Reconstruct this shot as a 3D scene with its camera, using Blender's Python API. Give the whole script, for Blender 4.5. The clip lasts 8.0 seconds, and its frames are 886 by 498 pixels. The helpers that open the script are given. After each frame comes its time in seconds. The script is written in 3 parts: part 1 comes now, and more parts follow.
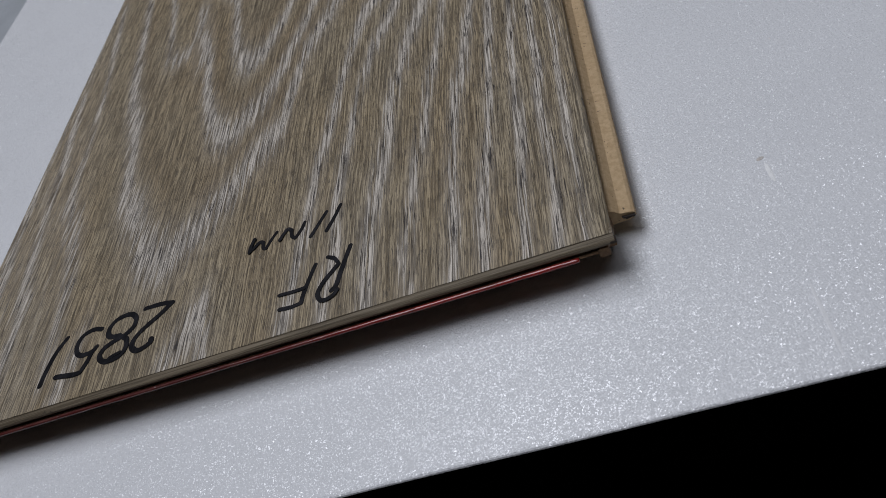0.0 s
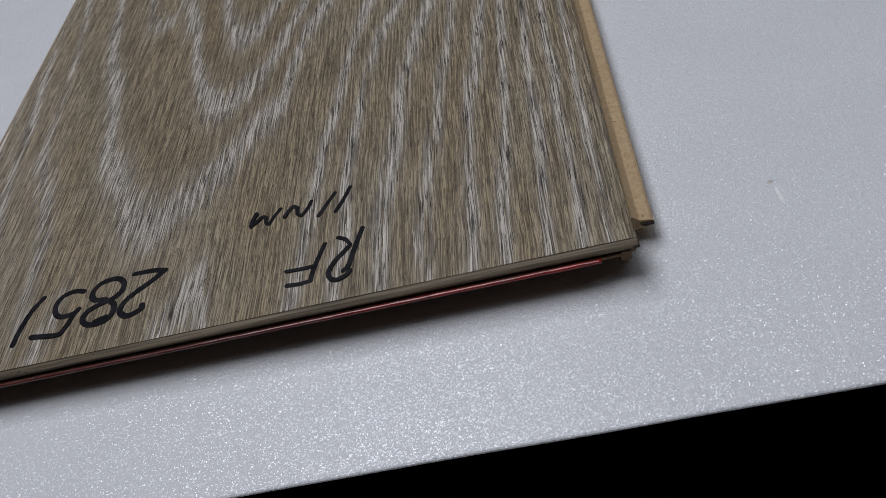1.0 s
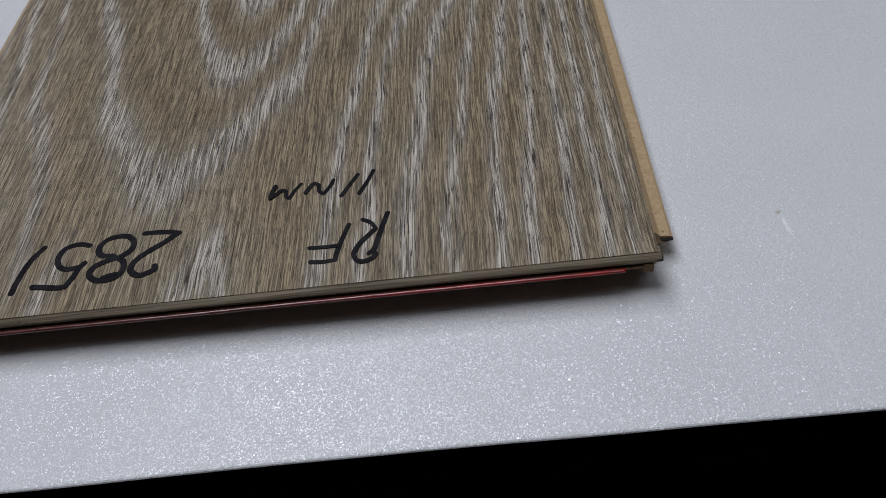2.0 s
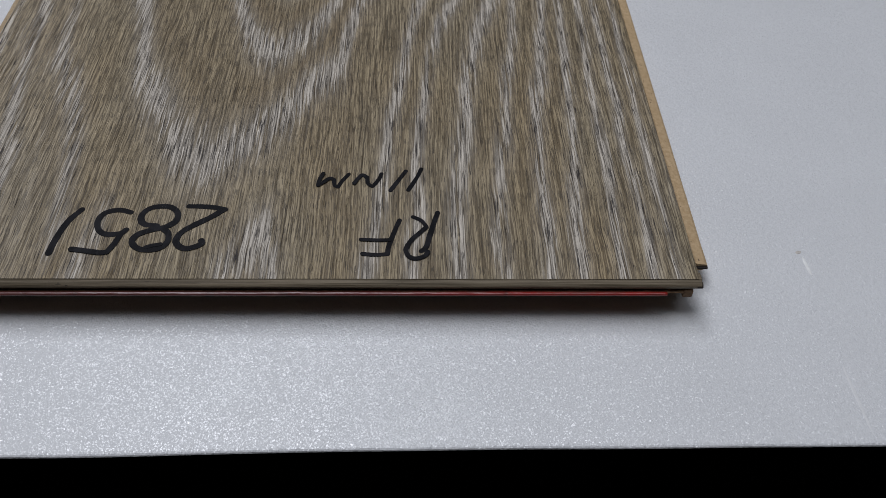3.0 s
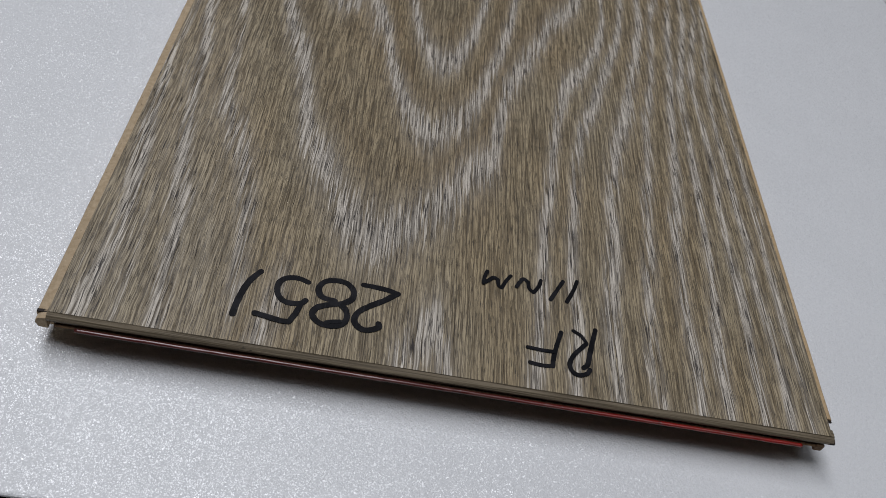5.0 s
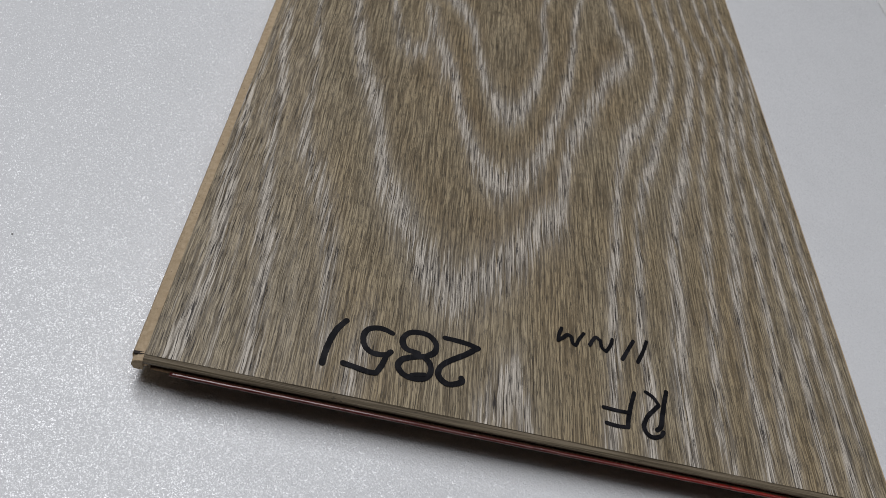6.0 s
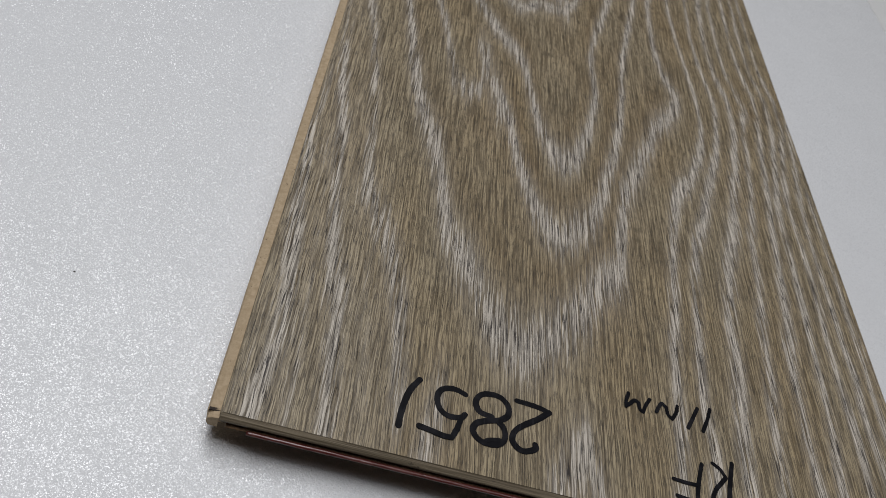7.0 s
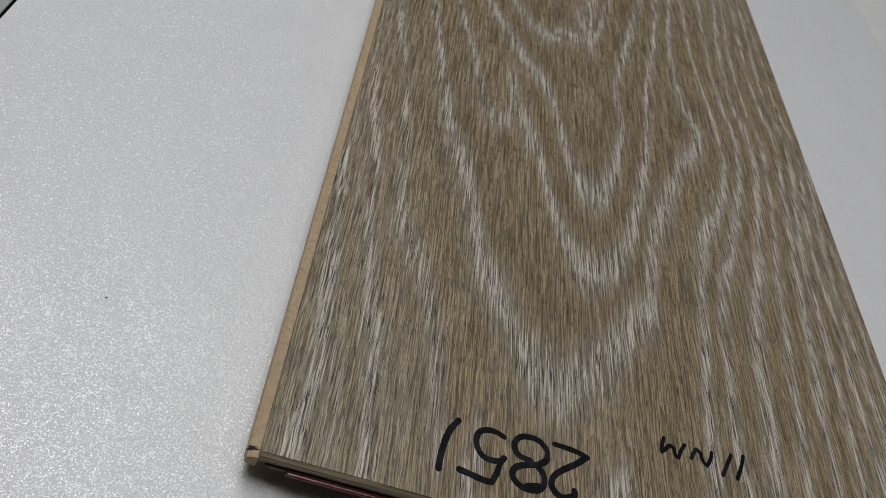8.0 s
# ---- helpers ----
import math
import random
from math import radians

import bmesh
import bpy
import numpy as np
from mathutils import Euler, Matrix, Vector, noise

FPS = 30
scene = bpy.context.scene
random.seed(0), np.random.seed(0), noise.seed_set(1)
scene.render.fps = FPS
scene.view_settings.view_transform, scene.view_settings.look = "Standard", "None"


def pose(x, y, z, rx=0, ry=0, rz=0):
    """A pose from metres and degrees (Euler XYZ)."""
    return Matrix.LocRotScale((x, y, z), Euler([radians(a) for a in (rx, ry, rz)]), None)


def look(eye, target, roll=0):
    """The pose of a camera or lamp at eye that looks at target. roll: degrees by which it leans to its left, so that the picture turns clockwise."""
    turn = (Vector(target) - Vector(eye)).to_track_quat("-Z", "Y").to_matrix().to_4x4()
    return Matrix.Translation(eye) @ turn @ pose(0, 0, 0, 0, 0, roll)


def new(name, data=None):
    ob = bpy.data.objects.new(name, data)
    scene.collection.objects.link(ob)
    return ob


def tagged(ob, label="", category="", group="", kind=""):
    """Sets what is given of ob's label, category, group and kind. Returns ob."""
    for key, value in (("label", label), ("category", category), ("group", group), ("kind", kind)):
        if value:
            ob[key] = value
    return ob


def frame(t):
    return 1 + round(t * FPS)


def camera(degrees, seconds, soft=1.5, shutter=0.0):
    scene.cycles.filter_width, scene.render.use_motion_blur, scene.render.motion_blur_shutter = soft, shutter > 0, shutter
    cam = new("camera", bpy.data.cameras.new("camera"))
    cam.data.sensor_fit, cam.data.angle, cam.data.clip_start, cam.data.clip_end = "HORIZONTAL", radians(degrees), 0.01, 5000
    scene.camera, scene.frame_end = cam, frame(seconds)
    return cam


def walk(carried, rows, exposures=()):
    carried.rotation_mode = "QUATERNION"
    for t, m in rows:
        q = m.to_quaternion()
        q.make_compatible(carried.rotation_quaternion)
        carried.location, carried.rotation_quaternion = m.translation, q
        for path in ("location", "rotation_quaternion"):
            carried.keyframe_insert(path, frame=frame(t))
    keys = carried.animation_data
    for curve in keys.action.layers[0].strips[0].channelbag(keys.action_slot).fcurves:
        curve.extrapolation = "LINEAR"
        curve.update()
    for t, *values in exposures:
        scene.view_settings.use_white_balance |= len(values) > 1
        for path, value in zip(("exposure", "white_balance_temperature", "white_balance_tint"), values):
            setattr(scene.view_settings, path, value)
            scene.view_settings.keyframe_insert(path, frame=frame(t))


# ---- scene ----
cam = camera(55.5, 8.0, soft=0.9)
PATH = [
    (0, (0.207, -0.116, 0.135), (-0.371, 1.258, -1.199), -33.5),
    (0.5, (0.195, -0.118, 0.14), (-0.275, 1.259, -1.232), -28.4),
    (1, (0.182, -0.12, 0.142), (-0.172, 1.266, -1.255), -22.4),
    (1.5, (0.17, -0.121, 0.147), (-0.083, 1.253, -1.285), -16.6),
    (3, (0.123, -0.122, 0.159), (0.197, 1.212, -1.329), 2.5),
    (3.5, (0.107, -0.12, 0.163), (0.246, 1.217, -1.319), 7.6),
    (4, (0.09, -0.117, 0.167), (0.286, 1.223, -1.305), 12.2),
    (4.5, (0.074, -0.114, 0.17), (0.306, 1.237, -1.286), 15.5),
    (6, (0.033, -0.11, 0.177), (0.311, 1.289, -1.225), 21.1),
    (6.5, (0.014, -0.103, 0.176), (0.357, 1.295, -1.212), 24.7),
    (7, (0.003, -0.099, 0.175), (0.358, 1.311, -1.198), 26.2),
    (7.5, (-0.006, -0.096, 0.174), (0.366, 1.326, -1.183), 27.7),
    (8, (-0.013, -0.093, 0.171), (0.382, 1.34, -1.167), 29.1),
]
walk(cam, [(t, look(eye, target, roll)) for t, eye, target, roll in PATH],
     exposures=[(0, -0.14, 6340, 12.5), (1.0, -0.15, 6340, 12.5), (1.5, -0.10, 6340, 12.5), (3, -0.08, 6400, 11.5), (4.7, -0.02, 6480, 11), (6, 0.0, 6700, 10.7), (7, 0.05, 6760, 10.3), (8, -0.12, 6900, 10)])

cam.data.dof.use_dof = True
cam.data.dof.focus_distance, cam.data.dof.aperture_fstop = 0.205, 40.0

# ---------- light ----------
world = bpy.data.worlds.new("world")
scene.world = world
world.use_nodes = True
world.node_tree.nodes["Background"].inputs[0].default_value = (0.75, 0.8, 0.9, 1)
world.node_tree.nodes["Background"].inputs[1].default_value = 0.02

# two main panels, then a dim fill added to soften the right corner's shadow
LAMPS = ((-0.24, 0.27, 1.00, 1.00, 16.0), (-0.37, 1.09, 0.60, 0.54, 9.0), (0.78, -0.15, 0.70, 0.70, 2.4))


def panel_lamp(x, y, wide, deep, power):
    data = bpy.data.lights.new("panel_lamp", "AREA")
    data.shape, data.size, data.size_y = "RECTANGLE", wide, deep
    data.energy, data.color = power, (0.915, 0.945, 1.0)
    new("panel_lamp", data).matrix_world = pose(x, y, 1.705)


for row in LAMPS:
    panel_lamp(*row)


# ---------- material helpers ----------
class Nodes:
    """A small wrapper that makes shader nodes and links them."""

    def __init__(self, name):
        self.material = bpy.data.materials.new(name)
        self.material.use_nodes = True
        self.tree = self.material.node_tree
        self.bsdf = self.tree.nodes["Principled BSDF"]

    def put(self, socket, value):
        if isinstance(value, bpy.types.NodeSocket):
            self.tree.links.new(value, socket)
        elif isinstance(value, tuple) and len(value) == 3 and socket.type == "RGBA":
            socket.default_value = (*value, 1)
        else:
            socket.default_value = value

    def feed(self, n, values, out=0):
        for key, value in values.items():
            k = int(key[1:]) if key[0] == "i" and key[1:].isdigit() else key.replace("_", " ")
            self.put(n.inputs[k], value)
        return n.outputs[out]

    def node(self, kind, out=0, **values):
        return self.feed(self.tree.nodes.new(kind), values, out)

    def math(self, op, a, b=0.0, clamp=False):
        n = self.tree.nodes.new("ShaderNodeMath")
        n.operation, n.use_clamp = op, clamp
        return self.feed(n, {"i0": a, "i1": b})

    def vec(self, op, a, b=(0, 0, 0)):
        n = self.tree.nodes.new("ShaderNodeVectorMath")
        n.operation = op
        return self.feed(n, {"i0": a, "i1": b})

    def scale(self, a, s):
        n = self.tree.nodes.new("ShaderNodeVectorMath")
        n.operation = "SCALE"
        return self.feed(n, {"i0": a, "Scale": s})

    def field(self, name):
        n = self.tree.nodes.new("ShaderNodeAttribute")
        n.attribute_name = name
        return n.outputs[2]

    def mix(self, fac, a, b, blend="MIX"):
        n = self.tree.nodes.new("ShaderNodeMix")
        n.data_type, n.blend_type = "RGBA", blend
        self.put(n.inputs[0], fac), self.put(n.inputs[6], a), self.put(n.inputs[7], b)
        return n.outputs[2]

    def ramp(self, value, low, high):
        n = self.tree.nodes.new("ShaderNodeMapRange")
        n.interpolation_type = "SMOOTHSTEP"
        return self.feed(n, {"Value": value, "From_Min": low, "From_Max": high, "To_Min": 0.0, "To_Max": 1.0})

    def noise(self, vector, scale, detail=2.0, rough=0.5, out=0):
        return self.node("ShaderNodeTexNoise", out, Vector=vector, Scale=scale, Detail=detail, Roughness=rough)

    def coords(self):
        return self.node("ShaderNodeTexCoord", 3)

    def bump(self, height, strength, distance):
        return self.node("ShaderNodeBump", Height=height, Strength=strength, Distance=distance)

    def set(self, **values):
        for key, value in values.items():
            self.put(self.bsdf.inputs[key.replace("_", " ")], value)
        return self.material


GROUND_DARK, GROUND_LIGHT = (0.172, 0.134, 0.083), (0.425, 0.349, 0.230)
LIMED_DARK, LIMED_LIGHT = (0.445, 0.397, 0.335), (0.77, 0.70, 0.61)


def decor_material():
    """Printed oak decor: taupe ground, fine lengthwise fibres, white limed pores along the rings."""
    m = Nodes("limed_oak_decor")
    co = m.coords()
    band, heart, arch = m.field("ring"), m.field("heart"), m.field("arch")
    wob = m.math("MULTIPLY", m.math("SUBTRACT", m.noise(m.vec("MULTIPLY", co, (90, 45, 1)), 1.0, 2.0), 0.5), 0.0014)
    kink = m.math("MULTIPLY", m.math("SUBTRACT", m.noise(m.vec("MULTIPLY", co, (600, 240, 1)), 1.0, 2.0), 0.5), 0.00035)
    xyz = m.tree.nodes.new("ShaderNodeSeparateXYZ")
    m.put(xyz.inputs[0], co)
    u = m.math("ADD", m.math("ADD", xyz.outputs[0], wob), kink)
    flow = m.node("ShaderNodeCombineXYZ", X=u, Y=xyz.outputs[1], Z=0.0)

    def fibres(shift, across, along, detail=2.0, rough=0.55):
        return m.noise(m.vec("MULTIPLY", m.vec("ADD", flow, (shift, shift * 3.7, 0)), (across, along, 1)), 1.0, detail, rough)

    fine, wide = fibres(0.0, 2300, 46), fibres(0.31, 820, 28, 2.0, 0.6)
    hair, dash, pore_n = fibres(0.7, 4600, 80, 1.0), fibres(0.53, 3400, 115, 2.0, 0.6), fibres(0.11, 3300, 105, 3.0, 0.6)
    short = fibres(0.87, 4400, 240, 2.0, 0.6)
    cloud = m.noise(m.vec("MULTIPLY", co, (34, 11, 1)), 1.0, 3.0)
    # ground colour
    tone = m.math("ADD", m.math("MULTIPLY", fine, 0.7), m.math("MULTIPLY", hair, 0.3))
    ground = m.mix(m.ramp(tone, 0.41, 0.59), GROUND_DARK, GROUND_LIGHT)
    ground = m.mix(m.ramp(cloud, 0.35, 0.7), ground, m.mix(1.0, ground, (0.98, 0.92, 0.83), "MULTIPLY"))
    brown = m.mix(1.0, ground, (0.66, 0.60, 0.53), "MULTIPLY")
    ground = m.mix(m.math("MULTIPLY", heart, m.ramp(wide, 0.25, 0.75)), ground, brown)
    dashes = m.ramp(dash, 0.52, 0.61)
    ground = m.mix(m.math("MULTIPLY", dashes, 0.46), ground, (0.078, 0.062, 0.042))
    # long dark hairlines between the fibres
    lines = m.ramp(fibres(0.23, 2200, 28, 3.0, 0.7), 0.56, 0.60)
    ground = m.mix(m.math("MULTIPLY", lines, 0.6), ground, (0.055, 0.043, 0.030))
    ground = m.mix(m.math("MULTIPLY", m.ramp(short, 0.56, 0.60), 0.75), ground, (0.060, 0.048, 0.034))
    # limed pores: denser where the ring is strong
    share = m.math("ADD", 0.5, m.math("MULTIPLY", arch, 0.3))
    streak = m.math("ADD", wide, m.math("MULTIPLY", share, m.math("SUBTRACT", fine, wide)))
    level = m.math("SUBTRACT", 0.71, m.math("MULTIPLY", band, 0.275))
    over = m.math("SUBTRACT", streak, level)
    slit = m.ramp(fibres(0.41, 2300, 38, 3.0, 0.6), 0.515, 0.57)
    limed = m.ramp(over, -0.022, 0.022)
    limed = m.math("MULTIPLY", limed, m.math("ADD", 0.5, m.math("MULTIPLY", band, 0.5)), True)
    limed = m.math("MULTIPLY", limed, m.math("SUBTRACT", 1.0, m.math("MULTIPLY", slit, 0.7)))
    # dark slits between and beside the limed streaks
    slit = m.math("MULTIPLY", slit, m.ramp(over, -0.075, -0.01))
    ground = m.mix(m.math("MULTIPLY", slit, m.math("ADD", 0.15, m.math("MULTIPLY", band, 0.72))), ground, (0.040, 0.034, 0.032))
    limed = m.math("MAXIMUM", limed, m.math("MULTIPLY", band, m.math("MULTIPLY", m.ramp(streak, 0.30, 0.58), 0.44)))
    pale = m.mix(m.ramp(hair, 0.35, 0.65), LIMED_DARK, LIMED_LIGHT)
    colour = m.mix(limed, ground, pale)
    # dark open pores, thin dashes in and beside the limed ones
    pore_level = m.math("SUBTRACT", 0.655, m.math("MULTIPLY", band, 0.10))
    pore = m.ramp(m.math("SUBTRACT", pore_n, pore_level), 0.0, 0.04)
    colour = m.mix(m.math("MULTIPLY", pore, 0.9), colour, (0.032, 0.028, 0.030))
    relief = m.math("SUBTRACT", m.math("ADD", m.math("MULTIPLY", tone, 0.3), m.math("MULTIPLY", limed, 0.35)),
                    m.math("ADD", m.math("ADD", pore, m.math("MULTIPLY", dashes, 0.4)), m.math("MULTIPLY", m.math("ADD", lines, slit), 0.5)))
    return m.set(Base_Color=colour, Roughness=m.math("ADD", 0.44, m.math("MULTIPLY", tone, 0.16)),
                 Specular_IOR_Level=0.35, Normal=m.bump(relief, 0.6, 0.00025))


def pearl_material(name="pearl_white_laminate", base=(0.79, 0.795, 0.802)):
    """White sheet with fine glittering flakes: each flake is a tiny facet of its own tilt, its glint partly in the base
    colour.
    """
    m = Nodes(name)
    co = m.coords()
    flakes = m.tree.nodes.new("ShaderNodeTexVoronoi")
    flakes.voronoi_dimensions = "2D"
    m.put(flakes.inputs["Vector"], co), m.put(flakes.inputs["Scale"], 3400.0)
    flake = flakes.outputs[1]
    lean = m.vec("SUBTRACT", flake, (0.5, 0.5, 0.5))
    tilt = m.vec("MULTIPLY", m.vec("MULTIPLY", lean, m.vec("ABSOLUTE", lean)), (1.35, 1.35, 0.0))
    facet = m.vec("NORMALIZE", m.vec("ADD", m.node("ShaderNodeNewGeometry", 1), tilt))
    under = m.vec("NORMALIZE", m.vec("ADD", m.node("ShaderNodeNewGeometry", 1), m.scale(tilt, 0.45)))
    split = m.tree.nodes.new("ShaderNodeSeparateXYZ")
    m.put(split.inputs[0], flake)
    dot = m.math("SUBTRACT", 1.0, m.ramp(flakes.outputs[0], 0.40, 0.66))
    shine = m.math("MULTIPLY", m.math("ADD", 0.15, m.math("MULTIPLY", m.math("POWER", split.outputs[2], 1.3), 0.8)), dot)
    mottled = m.noise(co, 45, 3.0)
    grain, coarse = m.noise(co, 2400, 2.0), m.noise(co, 900, 2.0)
    tint = m.mix(m.ramp(mottled, 0.3, 0.7), base, tuple(c * 0.965 for c in base))
    # sparkle also painted into the base colour: greyer grain, paler flakes
    tint = m.mix(m.math("MULTIPLY", m.ramp(grain, 0.4, 0.65), 0.20), tint, (0.60, 0.61, 0.64))
    tint = m.mix(m.math("MULTIPLY", m.ramp(coarse, 0.42, 0.62), 0.15), tint, (0.62, 0.63, 0.66))
    tint = m.mix(m.math("MULTIPLY", shine, 0.7), tint, (0.93, 0.94, 0.97))
    height = m.math("ADD", grain, m.math("MULTIPLY", coarse, 1.2))
    return m.set(Base_Color=tint, Roughness=0.40, Specular_IOR_Level=0.35, Normal=m.node("ShaderNodeBump", Height=height, Strength=0.6, Distance=0.0002, Normal=under),
                 Coat_Weight=shine, Coat_Roughness=0.16, Coat_IOR=1.88, Coat_Normal=facet)


def board_material(name, light, dark, fibre=(900, 900, 900), rough=0.75):
    """Pressed wood fibre: tan, flecked."""
    m = Nodes(name)
    co = m.coords()
    fleck = m.noise(m.vec("MULTIPLY", co, fibre), 1.0, 3.0, 0.65)
    patch = m.noise(co, 60, 3.0)
    colour = m.mix(m.ramp(fleck, 0.3, 0.7), dark, light)
    colour = m.mix(m.math("MULTIPLY", m.ramp(patch, 0.4, 0.7), 0.35), colour, dark)
    spots = m.ramp(m.noise(m.vec("ADD", co, (0.4, 0, 0)), 1500, 1.0), 0.72, 0.77)
    colour = m.mix(m.math("MULTIPLY", spots, 0.8), colour, (0.05, 0.035, 0.025))
    return m.set(Base_Color=colour, Roughness=rough, Specular_IOR_Level=0.25, Normal=m.bump(fleck, 0.35, 0.0002))


def plain_material(name, colour, rough=0.6, spread=0.12, size=40.0, spec=0.4, metal=0.0, bump=0.1, depth=0.0002):
    m = Nodes(name)
    co = m.coords()
    n = m.math("ADD", m.math("MULTIPLY", m.noise(co, size, 3.0), 0.6), m.math("MULTIPLY", m.noise(co, size * 14, 2.0), 0.4))
    tint = m.mix(m.ramp(n, 0.35, 0.65), tuple(c * (1 - spread) for c in colour), tuple(min(1.0, c * (1 + spread)) for c in colour))
    return m.set(Base_Color=tint, Roughness=rough, Specular_IOR_Level=spec, Metallic=metal, Normal=m.bump(n, bump, depth))


def bevel_material():
    """Painted bevel of the plank's end: taupe with fine lines along the edge and small chips."""
    m = Nodes("painted_bevel")
    co = m.coords()
    lines = m.noise(m.vec("MULTIPLY", co, (35, 2600, 2600)), 1.0, 3.0, 0.6)
    chips = m.ramp(m.noise(m.vec("MULTIPLY", co, (500, 1500, 1500)), 1.0, 2.0), 0.66, 0.72)
    zone = m.ramp(m.noise(m.vec("MULTIPLY", co, (30, 1, 1)), 1.0, 2.0), 0.45, 0.65)
    colour = m.mix(m.ramp(lines, 0.32, 0.68), (0.090, 0.069, 0.044), (0.265, 0.215, 0.148))
    colour = m.mix(m.math("MULTIPLY", chips, zone), colour, (0.05, 0.04, 0.03))
    return m.set(Base_Color=colour, Roughness=0.5, Specular_IOR_Level=0.25, Normal=m.bump(lines, 0.3, 0.0002))


def wax_material():
    """Red sealing wax on the click profile, shiny, unevenly toned and brighter red towards +x."""
    m = Nodes("red_wax")
    co = m.coords()
    worn = m.noise(m.vec("MULTIPLY", co, (160, 900, 900)), 1.0, 3.0, 0.6)
    xyz = m.tree.nodes.new("ShaderNodeSeparateXYZ")
    m.put(xyz.inputs[0], co)
    gaps = m.ramp(m.noise(m.vec("MULTIPLY", co, (240, 1, 1)), 1.0, 1.0), 0.60, 0.66)
    dark_red = m.mix(m.ramp(worn, 0.40, 0.68), (0.085, 0.010, 0.008), (0.13, 0.035, 0.028))
    bright_red = m.mix(m.ramp(worn, 0.40, 0.68), (0.34, 0.013, 0.010), (0.19, 0.025, 0.018))
    colour = m.mix(m.ramp(xyz.outputs[0], 0.09, 0.17), dark_red, bright_red)
    colour = m.mix(m.math("MULTIPLY", gaps, 0.6), colour, (0.06, 0.010, 0.008))
    return m.set(Base_Color=colour, Roughness=m.math("ADD", 0.2, m.math("MULTIPLY", worn, 0.25)), Specular_IOR_Level=0.6,
                 Coat_Weight=0.7, Coat_Roughness=0.14, Coat_IOR=1.55, Normal=m.bump(m.math("ADD", worn, m.math("MULTIPLY", gaps, -0.8)), 0.4, 0.0003))


def ink_material():
    m = Nodes("black_marker_ink")
    co = m.coords()
    n = m.noise(m.vec("MULTIPLY", co, (1500, 90, 1)), 1.0, 2.0)
    thin = m.math("MAXIMUM", m.ramp(n, 0.58, 0.70), m.math("MULTIPLY", m.ramp(m.noise(co, 260, 2.0), 0.45, 0.65), 0.7))
    colour = m.mix(m.math("MULTIPLY", thin, 0.5), (0.007, 0.007, 0.009), (0.032, 0.031, 0.036))
    return m.set(Base_Color=colour, Roughness=0.5, Specular_IOR_Level=0.08, Normal=m.bump(n, 0.4, 0.0001))


DECOR, PEARL, BEVEL, WAX, INK = decor_material(), pearl_material(), bevel_material(), wax_material(), ink_material()
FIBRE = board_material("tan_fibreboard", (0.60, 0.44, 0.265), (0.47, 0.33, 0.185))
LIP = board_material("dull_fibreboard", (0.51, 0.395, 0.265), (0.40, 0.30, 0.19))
# brown board, taken darker to deepen the shade under the plank's end
CORE = board_material("brown_shaded_fibreboard", (0.25, 0.155, 0.085), (0.12, 0.07, 0.04))
PAD = plain_material("shade_dark_pad", (0.03, 0.028, 0.026), 0.9, 0.2, spec=0.1)
# dark marks on the plank, and the modelled shade under the tongue's end
MARK_SHADE = plain_material("dark_mark_and_shade", (0.03, 0.022, 0.018), 0.8)
GREY = plain_material("grey_laminate", (0.36, 0.38, 0.40), 0.5, 0.06)
WHITE = plain_material("white_laminate", (0.74, 0.74, 0.73), 0.45, 0.03)
EDGE = plain_material("white_edge_band", (0.62, 0.62, 0.63), 0.5, 0.06)
# black colour puts the unlit face of the table edge into the board
UNLIT_EDGE = plain_material("unlit_edge_black", (0.005, 0.005, 0.005), 1.0, 0.3, spec=0.0)
STEEL = plain_material("dark_steel", (0.03, 0.03, 0.032), 0.5, 0.2, metal=0.3)
# unseen wall and ceiling tones, lowered so bounce leaves the plank's shadow deep
WALL = plain_material("wall_paint", (0.09, 0.09, 0.09), 0.85, 0.04, 6.0)
CEILING = plain_material("ceiling_paint", (0.28, 0.28, 0.28), 0.9, 0.03, 6.0)
# near-black base colour stands in for the darkness below the table edge
VOID_FLOOR = plain_material("dark_void_floor", (0.0035, 0.0035, 0.004), 1.0, 0.3, 60.0, spec=0.0)
TRIM = plain_material("white_enamel", (0.75, 0.75, 0.75), 0.4, 0.03)
SCUFF = plain_material("pale_scuff", (0.90, 0.90, 0.89), 0.5, 0.04, 900.0)
SPECK = plain_material("brown_speck", (0.58, 0.54, 0.50), 0.7, 0.3, 900.0)
FAINT = plain_material("faint_scuff", (0.815, 0.815, 0.82), 0.5, 0.03, 900.0)
DIRT = plain_material("dark_dirt", (0.10, 0.09, 0.085), 0.8, 0.3, 900.0)


# ---------- mesh helpers ----------
def link(name, bm, material, parent=None, label="", smooth=False):
    me = bpy.data.meshes.new(name)
    bmesh.ops.recalc_face_normals(bm, faces=bm.faces)
    bm.to_mesh(me)
    bm.free()
    me.materials.append(material)
    if smooth:
        me.polygons.foreach_set("use_smooth", [True] * len(me.polygons))
    ob = new(name, me)
    if parent:
        ob.parent = parent
    if label:
        ob["label"] = label
    return ob


def part(name, bm, material, parent, label="", smooth=False):
    return link(name, bm, material, parent, label, smooth)


def box(x0, x1, y0, y1, z0, z1, bevel=0.0, segments=2):
    bm = bmesh.new()
    bmesh.ops.create_cube(bm, size=1.0, matrix=Matrix.LocRotScale(
        ((x0 + x1) / 2, (y0 + y1) / 2, (z0 + z1) / 2), None, (x1 - x0, y1 - y0, z1 - z0)))
    if bevel:
        bmesh.ops.bevel(bm, geom=bm.edges[:], offset=bevel, segments=segments, affect="EDGES", profile=0.5)
    return bm


